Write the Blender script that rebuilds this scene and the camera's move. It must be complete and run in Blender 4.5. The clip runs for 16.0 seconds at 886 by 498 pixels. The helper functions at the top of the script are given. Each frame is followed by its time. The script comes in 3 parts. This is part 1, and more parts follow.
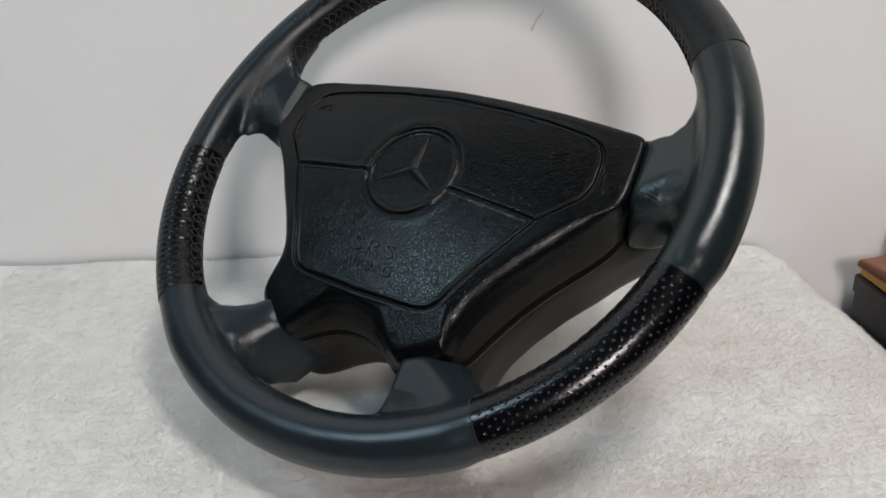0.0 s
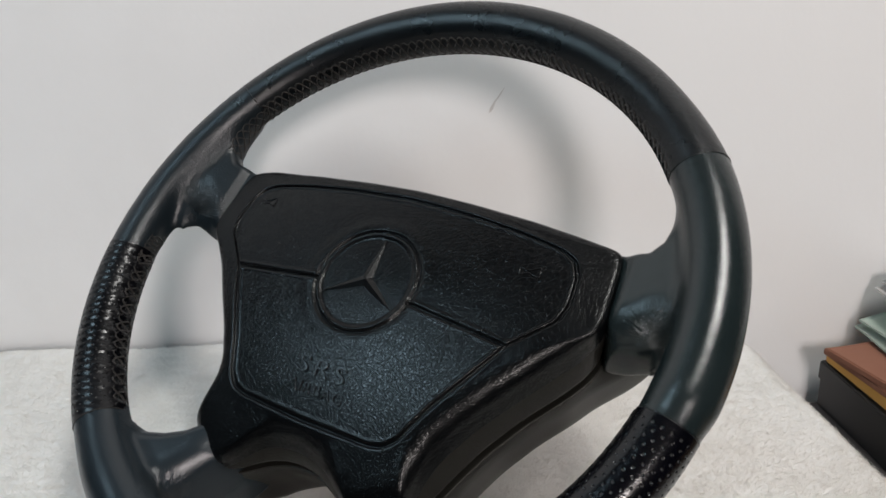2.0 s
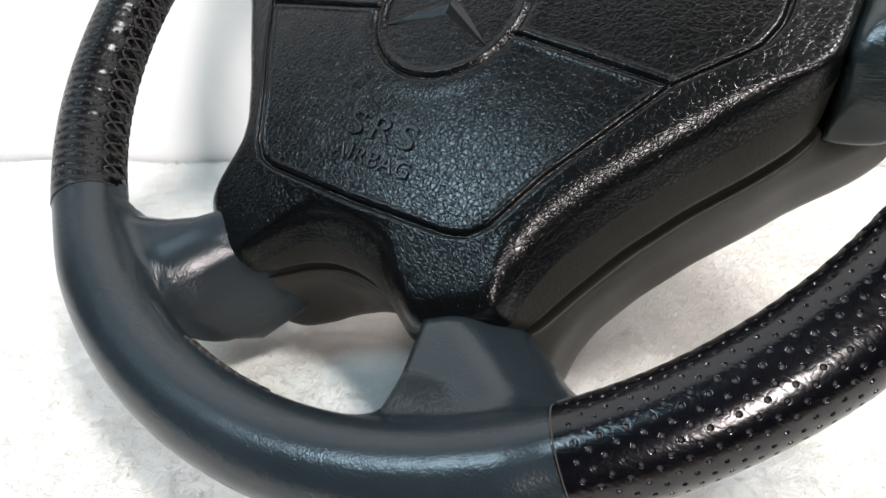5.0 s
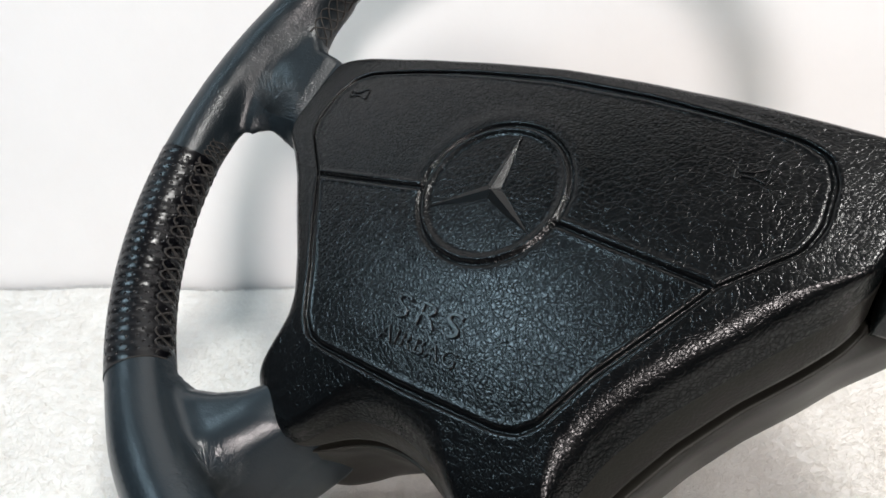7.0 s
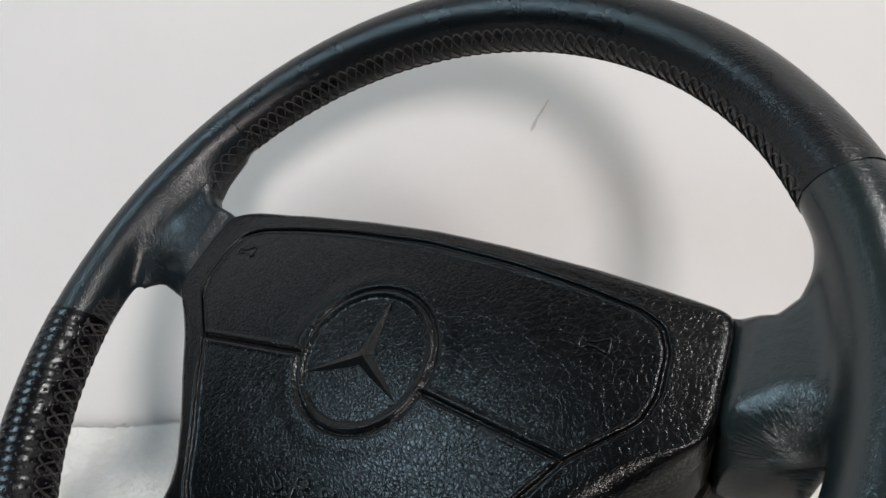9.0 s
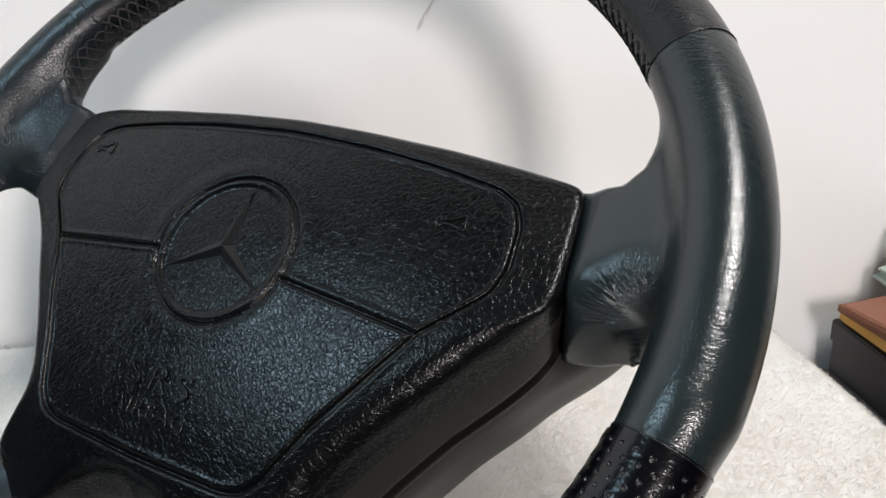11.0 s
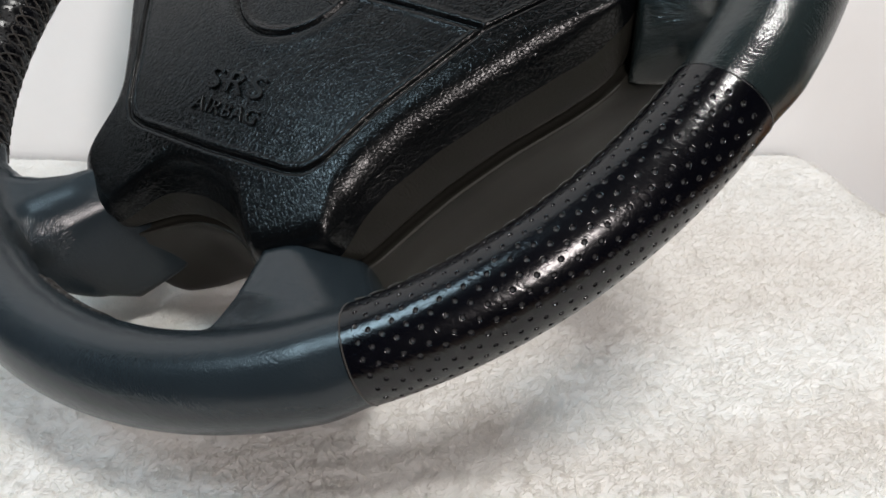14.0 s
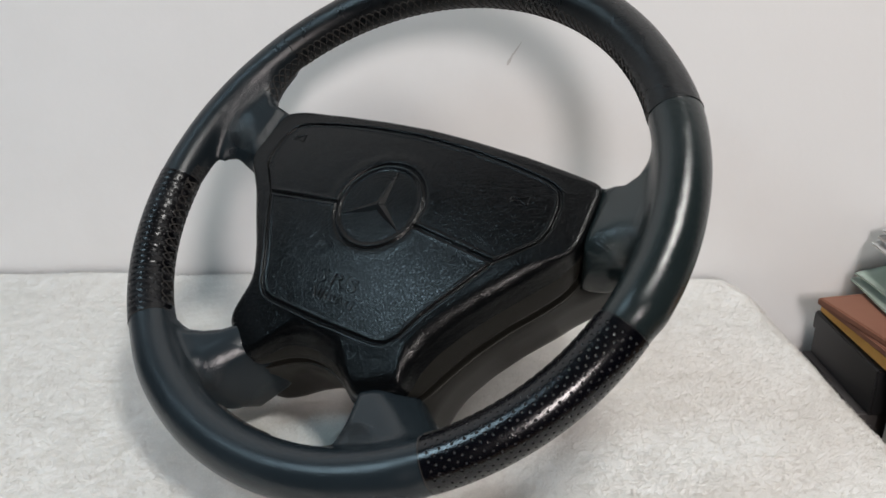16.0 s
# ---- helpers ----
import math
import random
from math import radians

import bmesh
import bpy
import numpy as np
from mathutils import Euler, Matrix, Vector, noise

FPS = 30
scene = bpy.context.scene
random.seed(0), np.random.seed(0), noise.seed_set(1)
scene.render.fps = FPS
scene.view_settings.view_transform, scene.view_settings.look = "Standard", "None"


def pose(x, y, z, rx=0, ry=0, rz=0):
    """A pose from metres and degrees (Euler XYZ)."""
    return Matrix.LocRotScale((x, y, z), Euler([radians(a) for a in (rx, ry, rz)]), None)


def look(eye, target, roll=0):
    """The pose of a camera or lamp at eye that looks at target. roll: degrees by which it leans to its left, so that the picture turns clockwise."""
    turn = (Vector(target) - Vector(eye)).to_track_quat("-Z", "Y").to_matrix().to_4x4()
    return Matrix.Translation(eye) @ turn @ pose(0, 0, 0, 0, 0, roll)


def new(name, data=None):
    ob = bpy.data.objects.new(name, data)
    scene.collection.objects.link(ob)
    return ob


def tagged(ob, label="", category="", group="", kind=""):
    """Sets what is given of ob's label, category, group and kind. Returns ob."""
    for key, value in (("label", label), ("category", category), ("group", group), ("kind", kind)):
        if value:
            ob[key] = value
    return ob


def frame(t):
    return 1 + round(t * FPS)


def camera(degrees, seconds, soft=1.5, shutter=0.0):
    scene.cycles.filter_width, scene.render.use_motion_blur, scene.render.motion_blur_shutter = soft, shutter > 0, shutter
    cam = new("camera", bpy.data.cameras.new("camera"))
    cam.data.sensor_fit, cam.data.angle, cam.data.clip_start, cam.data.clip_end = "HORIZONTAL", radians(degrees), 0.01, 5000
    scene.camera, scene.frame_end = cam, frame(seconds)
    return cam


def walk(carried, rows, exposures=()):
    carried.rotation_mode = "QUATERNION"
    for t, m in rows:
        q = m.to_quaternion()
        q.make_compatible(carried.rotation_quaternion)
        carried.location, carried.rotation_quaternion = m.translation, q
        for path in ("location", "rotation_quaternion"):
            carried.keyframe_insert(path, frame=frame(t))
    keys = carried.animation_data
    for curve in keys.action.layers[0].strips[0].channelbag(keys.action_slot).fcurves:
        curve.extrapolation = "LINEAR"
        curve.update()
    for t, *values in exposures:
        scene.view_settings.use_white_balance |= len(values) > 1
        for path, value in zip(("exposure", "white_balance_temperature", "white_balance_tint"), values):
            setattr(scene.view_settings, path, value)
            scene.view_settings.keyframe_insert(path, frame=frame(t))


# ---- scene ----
cam = camera(64.56, 16.0, soft=1.6)
PATH = [
    (0.0, 0.0621, -0.4158, 0.2621, 68.50, 3.49, 4.97),
    (0.5, 0.0550, -0.3867, 0.2536, 66.43, 3.16, 4.38),
    (1.0, 0.0595, -0.3597, 0.2517, 66.44, 3.05, 2.16),
    (1.5, 0.0619, -0.3541, 0.2780, 68.61, 2.75, 0.63),
    (2.0, 0.0534, -0.3632, 0.2909, 71.23, 2.09, 0.87),
    (2.5, 0.0362, -0.3694, 0.2774, 70.33, 0.62, 2.74),
    (3.0, 0.0253, -0.3584, 0.2359, 67.08, -0.03, 5.70),
    (3.2, 0.0288, -0.3457, 0.2247, 65.52, 0.68, 6.23),
    (5.3, 0.0337, -0.2667, 0.1893, 62.87, 2.42, 7.74),
    (5.5, 0.0336, -0.2637, 0.1938, 63.84, 2.59, 8.20),
    (6.0, 0.0321, -0.2603, 0.2152, 65.97, 3.22, 8.22),
    (6.5, 0.0278, -0.2594, 0.2240, 67.80, 3.50, 8.70),
    (7.0, 0.0260, -0.2601, 0.2295, 68.67, 3.65, 8.75),
    (7.5, 0.0259, -0.2607, 0.2346, 69.56, 3.77, 9.03),
    (8.0, 0.0318, -0.2590, 0.2473, 70.96, 4.05, 8.36),
    (8.5, 0.0422, -0.2565, 0.2569, 72.83, 4.36, 6.72),
    (9.0, 0.0611, -0.2550, 0.2641, 74.52, 4.94, 4.31),
    (9.2, 0.0686, -0.2559, 0.2641, 75.06, 4.82, 3.44),
    (11.3, 0.0848, -0.2578, 0.2351, 66.44, 3.25, -2.45),
    (11.5, 0.0816, -0.2601, 0.2282, 65.39, 2.52, -2.53),
    (12.0, 0.0848, -0.2764, 0.2036, 65.34, 1.66, 0.14),
    (12.5, 0.0957, -0.2860, 0.1893, 67.02, 2.76, 2.83),
    (13.0, 0.0977, -0.2895, 0.1744, 66.70, 2.28, 4.08),
    (13.5, 0.0962, -0.2934, 0.1653, 66.24, 2.38, 4.74),
    (14.0, 0.0832, -0.2965, 0.1629, 65.83, 1.80, 5.23),
    (14.5, 0.0647, -0.3125, 0.1870, 66.17, 0.90, 6.00),
    (15.0, 0.0667, -0.3511, 0.2286, 65.58, -0.01, 5.10),
    (15.5, 0.0781, -0.3942, 0.2627, 66.84, 1.94, 4.91),
    (16.0, 0.0815, -0.4195, 0.2846, 68.80, 1.46, 5.06),
]
EXPOSURE = [(0.0, -0.34), (1.5, -0.24), (3.0, 0.0), (5.5, 0.85), (6.0, 0.82), (6.5, 0.70), (7.0, 0.5), (8.0, 0.25), (9.0, 0.0), (11.5, 0.3), (12.5, 0.33), (13.5, 0.18), (14.5, 0.12), (16.0, -0.16)]
walk(cam, [(t, pose(x, y, z, rx, ry, rz)) for t, x, y, z, rx, ry, rz in PATH], EXPOSURE)

# ---- light: a cool window on one side, a warm ceiling lamp on the other, an added fill in front ----
WINDOW_POWER, LAMP_POWER, FILL_POWER = 8.0, 14.5, 29.0
world = bpy.data.worlds.new("world")
scene.world = world
world.use_nodes = True
world.node_tree.nodes["Background"].inputs[0].default_value = (0.55, 0.62, 0.7, 1)
world.node_tree.nodes["Background"].inputs[1].default_value = 0.01


def area_lamp(name, m, sx, sy, power, colour):
    data = bpy.data.lights.new(name, "AREA")
    data.shape, data.size, data.size_y, data.energy, data.color = "RECTANGLE", sx, sy, power, colour
    ob = new(name, data)
    ob.matrix_world = m
    return ob


area_lamp("window_light", look((-1.04, -0.52, 1.36), (0.0, 0.0, 0.1)), 0.38, 0.48, WINDOW_POWER, (0.60, 0.845, 1.0))
area_lamp("ceiling_light", look((0.50, -0.50, 1.47), (0.12, -0.02, 0.1)), 0.22, 0.36, LAMP_POWER, (1.0, 0.99, 0.96))
# added pinkish fill in front: lifts the shade under the rim, lights the shoulder
area_lamp("front_fill_light", look((0.42, -2.15, 1.02), (0.0, 0.1, 0.15)), 0.36, 0.54, FILL_POWER, (1.0, 0.915, 0.895))


# ---- materials ----
def material(name, colour, rough=0.5, metal=0.0, spec=0.5):
    m = bpy.data.materials.new(name)
    m.use_nodes = True
    b = m.node_tree.nodes["Principled BSDF"]
    b.inputs["Base Color"].default_value = (*colour, 1)
    b.inputs["Roughness"].default_value = rough
    b.inputs["Metallic"].default_value = metal
    b.inputs["Specular IOR Level"].default_value = spec
    return m


def node(m, kind, **inputs):
    n = m.node_tree.nodes.new(kind)
    for key, value in inputs.items():
        n.inputs[key.replace("_", " ")].default_value = value
    return n


def wire(m, a, out, b, into):
    m.node_tree.links.new(a.outputs[out], b.inputs[into])


def ramp(m, src, out, stops):
    r = m.node_tree.nodes.new("ShaderNodeValToRGB")
    while len(r.color_ramp.elements) < len(stops):
        r.color_ramp.elements.new(0.5)
    for e, (p, c) in zip(r.color_ramp.elements, stops):
        e.position, e.color = p, (c, c, c, 1) if isinstance(c, float) else (*c, 1)
    wire(m, src, out, r, "Fac")
    return r


def coords(m, scale=(1, 1, 1)):
    c = m.node_tree.nodes.new("ShaderNodeTexCoord")
    p = m.node_tree.nodes.new("ShaderNodeMapping")
    p.inputs["Scale"].default_value = scale
    wire(m, c, "Object", p, "Vector")
    return p


def bump(m, sources, normal=None):
    """Chain of bumps: (node, output, distance in metres, strength)."""
    last = None
    for src, out, dist, strength in sources:
        b = m.node_tree.nodes.new("ShaderNodeBump")
        b.inputs["Distance"].default_value, b.inputs["Strength"].default_value = dist, strength
        wire(m, src, out, b, "Height")
        if last:
            wire(m, last, "Normal", b, "Normal")
        last = b
    wire(m, last, "Normal", m.node_tree.nodes["Principled BSDF"], "Normal")


def leather(name, dark, light, rough, grain, relief, wrinkle=0.0, spec=0.42, folds=(), fine_grain=0.18, coarse=0.0, crease=0.16, second=2.7, dull=1.0):
    """Leather: a crackled grain of that size in metres, long wrinkles and worn patches."""
    m = material(name, dark, rough, spec=spec)
    b = m.node_tree.nodes["Principled BSDF"]
    p = coords(m)
    warp = node(m, "ShaderNodeTexNoise", Scale=1 / (grain * 4), Detail=3.0)
    wire(m, p, "Vector", warp, "Vector")
    add = m.node_tree.nodes.new("ShaderNodeMixRGB")
    add.blend_type, add.inputs[0].default_value = "ADD", grain * 2.2
    wire(m, p, "Vector", add, 1), wire(m, warp, "Color", add, 2)
    cells = node(m, "ShaderNodeTexVoronoi", Scale=1 / grain)
    cells.feature = "DISTANCE_TO_EDGE"
    wire(m, add, "Color", cells, "Vector")
    crack = ramp(m, cells, "Distance", [(0.0, 0.0), (crease, 0.6), (min(0.45, crease * 3), 1.0)])
    wide = node(m, "ShaderNodeTexVoronoi", Scale=1 / (grain * second))
    wide.feature = "DISTANCE_TO_EDGE"
    wire(m, add, "Color", wide, "Vector")
    groove_ = ramp(m, wide, "Distance", [(0.0, 0.0), (0.07, 0.8), (0.25, 1.0)])
    fine = node(m, "ShaderNodeTexNoise", Scale=1 / (grain * 0.35), Detail=4.0)
    wire(m, p, "Vector", fine, "Vector")
    big = node(m, "ShaderNodeTexNoise", Scale=22.0, Detail=5.0, Roughness=0.6)
    wire(m, p, "Vector", big, "Vector")
    tone = m.node_tree.nodes.new("ShaderNodeMixRGB")
    tone.inputs[1].default_value, tone.inputs[2].default_value = (*dark, 1), (*light, 1)
    r = ramp(m, big, "Fac", [(0.3, 0.0), (0.75, 1.0)])
    wire(m, r, "Color", tone, 0)
    wire(m, tone, "Color", b, "Base Color")
    rr = ramp(m, big, "Fac", [(0.25, rough * 0.8), (0.8, min(1.0, rough * 1.25))])
    wire(m, rr, "Color", b, "Roughness")
    if dull < 1:
        # the creases shine less, so that the grain stands out
        gloss = ramp(m, cells, "Distance", [(0.0, spec * dull), (crease * 1.5, spec)])
        wire(m, gloss, "Color", b, "Specular IOR Level")
    chain = [(groove_, "Color", max(relief * coarse, 1e-7), 1.0), (crack, "Color", relief, 1.0), (fine, "Fac", relief * fine_grain, 0.5)]
    if wrinkle:
        sw = coords(m, (1, 3.2, 1))
        lines = node(m, "ShaderNodeTexNoise", Scale=140.0, Detail=3.0, Distortion=1.5)
        wire(m, sw, "Vector", lines, "Vector")
        chain.append((lines, "Fac", wrinkle, 0.6))
    for spot, way in folds:
        # creases that run out from a fold
        away = m.node_tree.nodes.new("ShaderNodeVectorMath")
        away.operation = "SUBTRACT"
        away.inputs[1].default_value = spot
        wire(m, p, "Vector", away, 0)
        unit, far = m.node_tree.nodes.new("ShaderNodeVectorMath"), m.node_tree.nodes.new("ShaderNodeVectorMath")
        unit.operation, far.operation = "NORMALIZE", "LENGTH"
        wire(m, away, "Vector", unit, 0), wire(m, away, "Vector", far, 0)
        strands = node(m, "ShaderNodeTexNoise", Scale=19.0, Detail=2.0, Roughness=0.6)
        wire(m, unit, "Vector", strands, "Vector")
        rays = ramp(m, strands, "Fac", [(0.36, 0.0), (0.60, 1.0)])
        fade = ramp(m, far, "Value", [(0.003, 1.0), (0.010, 0.7), (0.024, 0.0)])
        along = m.node_tree.nodes.new("ShaderNodeVectorMath")
        along.operation = "DOT_PRODUCT"
        along.inputs[1].default_value = way
        wire(m, unit, "Vector", along, 0)
        fan = ramp(m, along, "Value", [(0.05, 0.0), (0.45, 1.0)])
        part_way, mul = m.node_tree.nodes.new("ShaderNodeMath"), m.node_tree.nodes.new("ShaderNodeMath")
        part_way.operation = mul.operation = "MULTIPLY"
        wire(m, rays, "Color", part_way, 0), wire(m, fade, "Color", part_way, 1)
        wire(m, part_way, "Value", mul, 0), wire(m, fan, "Color", mul, 1)
        chain.append((mul, "Value", 0.0009, 0.8))
    bump(m, chain)
    return m


def plaster(name, colour, mark):
    m = material(name, colour, 0.7, spec=0.3)
    b = m.node_tree.nodes["Principled BSDF"]
    p = coords(m)
    big = node(m, "ShaderNodeTexNoise", Scale=4.0, Detail=6.0, Roughness=0.6)
    small = node(m, "ShaderNodeTexNoise", Scale=160.0, Detail=3.0)
    wire(m, p, "Vector", big, "Vector"), wire(m, p, "Vector", small, "Vector")
    tone = m.node_tree.nodes.new("ShaderNodeMixRGB")
    tone.inputs[1].default_value, tone.inputs[2].default_value = (*colour, 1), (*mark, 1)
    r = ramp(m, big, "Fac", [(0.45, 0.0), (0.85, 1.0)])
    wire(m, r, "Color", tone, 0), wire(m, tone, "Color", b, "Base Color")
    bump(m, [(big, "Fac", 0.003, 0.25), (small, "Fac", 0.0004, 0.3)])
    return m


def cloth(name, colour, light, rough=0.95, scale=300.0):
    m = material(name, colour, rough, spec=0.1)
    b = m.node_tree.nodes["Principled BSDF"]
    b.inputs["Sheen Weight"].default_value = 0.15
    p = coords(m)
    n1 = node(m, "ShaderNodeTexNoise", Scale=scale, Detail=4.0)
    n2 = node(m, "ShaderNodeTexNoise", Scale=scale * 0.12, Detail=4.0)
    wire(m, p, "Vector", n1, "Vector"), wire(m, p, "Vector", n2, "Vector")
    tone = m.node_tree.nodes.new("ShaderNodeMixRGB")
    tone.inputs[1].default_value, tone.inputs[2].default_value = (*colour, 1), (*light, 1)
    r = ramp(m, n2, "Fac", [(0.3, 0.0), (0.7, 1.0)])
    wire(m, r, "Color", tone, 0), wire(m, tone, "Color", b, "Base Color")
    bump(m, [(n1, "Fac", 0.0003, 0.6), (n2, "Fac", 0.0012, 0.5)])
    return m


# where the leather is gathered, and the way in which its creases run out
FOLDS = [((0.160, 0.012, -0.011), (-0.45, 0.85, 0.3)), ((-0.154, 0.016, -0.008), (0.3, 0.9, 0.3)), ((0.060, -0.126, -0.014), (0.2, -0.9, 0.35)), ((-0.051, -0.152, -0.010), (-0.8, 0.5, 0.35))]
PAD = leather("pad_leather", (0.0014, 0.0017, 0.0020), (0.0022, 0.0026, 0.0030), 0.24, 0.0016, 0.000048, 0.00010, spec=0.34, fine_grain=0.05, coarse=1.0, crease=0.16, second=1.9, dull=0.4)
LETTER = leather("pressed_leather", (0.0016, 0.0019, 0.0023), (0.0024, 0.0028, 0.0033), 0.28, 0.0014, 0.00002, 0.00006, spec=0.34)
# same leather as PAD, with the towel's warm bounced light put into its colour
PAD_BOUNCE = leather("pad_side_bounce_leather", (0.0098, 0.0094, 0.0078), (0.0128, 0.0122, 0.0102), 0.38, 0.0018, 0.00005, 0.00022, spec=0.16)
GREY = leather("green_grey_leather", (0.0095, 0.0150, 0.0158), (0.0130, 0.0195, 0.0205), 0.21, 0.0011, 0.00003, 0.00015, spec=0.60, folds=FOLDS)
# the left side's grey, darker and slightly bluer than the right's
GREY_DARKER = leather("darker_grey_leather", (0.0058, 0.0092, 0.0118), (0.0080, 0.0124, 0.0158), 0.30, 0.0019, 0.00005, 0.00018, folds=FOLDS, crease=0.10)
BLUE = leather("blue_grey_leather", (0.0112, 0.0165, 0.0205), (0.0150, 0.0215, 0.0265), 0.23, 0.0013, 0.00003, 0.00014, spec=0.44, folds=FOLDS)
BLACK = leather("black_leather", (0.0014, 0.0027, 0.0038), (0.0028, 0.0045, 0.0060), 0.28, 0.0013, 0.00005, 0.00022)
PERF = leather("perforated_leather", (0.0009, 0.0010, 0.002), (0.0018, 0.0020, 0.0036), 0.18, 0.0022, 0.00002, 0.00011, spec=0.5)
RIBBED = leather("ribbed_perforated_leather", (0.0012, 0.0013, 0.002), (0.0020, 0.0022, 0.0034), 0.27, 0.0022, 0.000006, spec=0.36)
ribs = node(RIBBED, "ShaderNodeTexWave", Scale=68.0, Distortion=1.2, Detail=2.0)
ribs.bands_direction = "Y"
across = coords(RIBBED)
across.inputs["Rotation"].default_value[2] = radians(-30)
wire(RIBBED, across, "Vector", ribs, "Vector")
rib_bump = node(RIBBED, "ShaderNodeBump", Distance=0.0002, Strength=0.7)
wire(RIBBED, ribs, "Fac", rib_bump, "Height")
wire(RIBBED, [n for n in RIBBED.node_tree.nodes if n.bl_idname == "ShaderNodeBump" and n.outputs[0].is_linked][-1], "Normal", rib_bump, "Normal")
wire(RIBBED, rib_bump, "Normal", RIBBED.node_tree.nodes["Principled BSDF"], "Normal")
HOLE = material("foam_backing", (0.016, 0.016, 0.018), 0.6)
# black plastic; its olive tint paints in light bounced off the towel
PLASTIC = leather("cover_plastic", (0.0145, 0.0140, 0.0118), (0.0185, 0.0178, 0.0150), 0.42, 0.0009, 0.000008, spec=0.22)
THREAD = cloth("thread", (0.016, 0.015, 0.0145), (0.042, 0.037, 0.033), 0.7, 900.0)
TOWEL = cloth("terry_cloth", (0.72, 0.705, 0.68), (0.80, 0.79, 0.77), 0.95, 420.0)
PILE = cloth("terry_pile", (0.78, 0.765, 0.74), (0.85, 0.84, 0.82), 0.95, 420.0)
thin = PILE.node_tree.nodes.new("ShaderNodeBsdfTranslucent")
thin.inputs["Color"].default_value = (0.85, 0.83, 0.80, 1)
blend = PILE.node_tree.nodes.new("ShaderNodeMixShader")
blend.inputs[0].default_value = 0.72
wire(PILE, PILE.node_tree.nodes["Principled BSDF"], "BSDF", blend, 1), wire(PILE, thin, "BSDF", blend, 2)
wire(PILE, blend, "Shader", PILE.node_tree.nodes["Material Output"], "Surface")
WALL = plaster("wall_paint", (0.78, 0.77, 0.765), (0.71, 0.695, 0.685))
# near-black stand-in for an unlit room, so that glossy leather reflects little
UNLIT = plaster("unlit_wall_colour", (0.045, 0.043, 0.040), (0.035, 0.033, 0.030))
WOODTOP = plaster("table_board", (0.32, 0.22, 0.14), (0.26, 0.17, 0.10))
DARKCARD = material("black_card", (0.012, 0.012, 0.013), 0.45)
GREYCARD = material("dark_grey_card", (0.06, 0.055, 0.055), 0.7)
ORANGE = cloth("orange_paper", (0.62, 0.30, 0.07), (0.70, 0.38, 0.10), 0.8, 80.0)
BROWN = cloth("brown_card", (0.19, 0.075, 0.045), (0.25, 0.105, 0.063), 0.7, 60.0)
GREEN = cloth("pale_green_cloth", (0.36, 0.45, 0.38), (0.44, 0.52, 0.45), 0.9, 200.0)
PALE = cloth("pale_grey_cloth", (0.50, 0.49, 0.47), (0.60, 0.59, 0.57), 0.9, 200.0)


# ---- mesh helpers ----
def finish(name, me, mat, parent=None, label="", smooth=True):
    for poly in me.polygons:
        poly.use_smooth = smooth
    if mat and not me.materials:
        me.materials.append(mat)
    ob = new(name, me)
    if parent:
        ob.parent = parent
    if label:
        ob["label"] = label
    return ob


def part(name, bm, mat, parent, label="", smooth=True):
    me = bpy.data.meshes.new(name)
    bm.to_mesh(me)
    bm.free()
    return finish(name, me, mat, parent, label, smooth)


def pydata(name, verts, faces, mat, parent=None, label="", smooth=True):
    me = bpy.data.meshes.new(name)
    me.from_pydata([tuple(v) for v in verts], [], [tuple(int(i) for i in f) for f in faces])
    me.update()
    return finish(name, me, mat, parent, label, smooth)


def grid_faces(rows, cols, closed=False):
    """Quads of a grid of rows x cols vertices; closed: the columns join up."""
    i, j = np.meshgrid(np.arange(rows - 1), np.arange(cols if closed else cols - 1), indexing="ij")
    k = (j + 1) % cols
    return np.stack([i * cols + j, i * cols + k, (i + 1) * cols + k, (i + 1) * cols + j], -1).reshape(-1, 4)


def box(name, sx, sy, sz, mat, parent=None, bevel=0.0, at=(0, 0, 0), label=""):
    bm = bmesh.new()
    bmesh.ops.create_cube(bm, size=1, matrix=Matrix.Translation(at) @ Matrix.Diagonal((sx, sy, sz, 1)))
    if bevel:
        bmesh.ops.bevel(bm, geom=bm.edges[:], offset=bevel, segments=3, affect="EDGES")
    return part(name, bm, mat, parent, label, False)


# ---- the setting ----
WALL_Y, EDGE_X, FRONT_Y = 0.219, 0.320, -0.27


def structure(ob, label, category):
    return tagged(ob, label, category, kind="structure")


structure(box("wall_north", 5.0, 0.12, 3.4, WALL, at=(0.4, WALL_Y + 0.06, 0.7)), "white painted wall with faint smudges and marks", "wall")
# unseen walls and ceiling close the room, darkened against stray reflections
structure(box("wall_south", 5.0, 0.12, 3.4, UNLIT, at=(0.4, -3.06, 0.7)), "unseen brown-grey wall, darkened to keep reflections dark", "wall")
structure(box("wall_east", 0.12, 3.3, 3.4, UNLIT, at=(2.96, -1.4, 0.7)), "unseen brown-grey wall, darkened to keep reflections dark", "wall")
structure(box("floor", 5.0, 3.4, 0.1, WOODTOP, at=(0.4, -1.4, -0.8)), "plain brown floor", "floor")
structure(box("ceiling", 5.0, 3.4, 0.1, UNLIT, at=(0.4, -1.4, 2.05)), "unseen brown-grey ceiling, darkened to keep reflections dark", "ceiling")
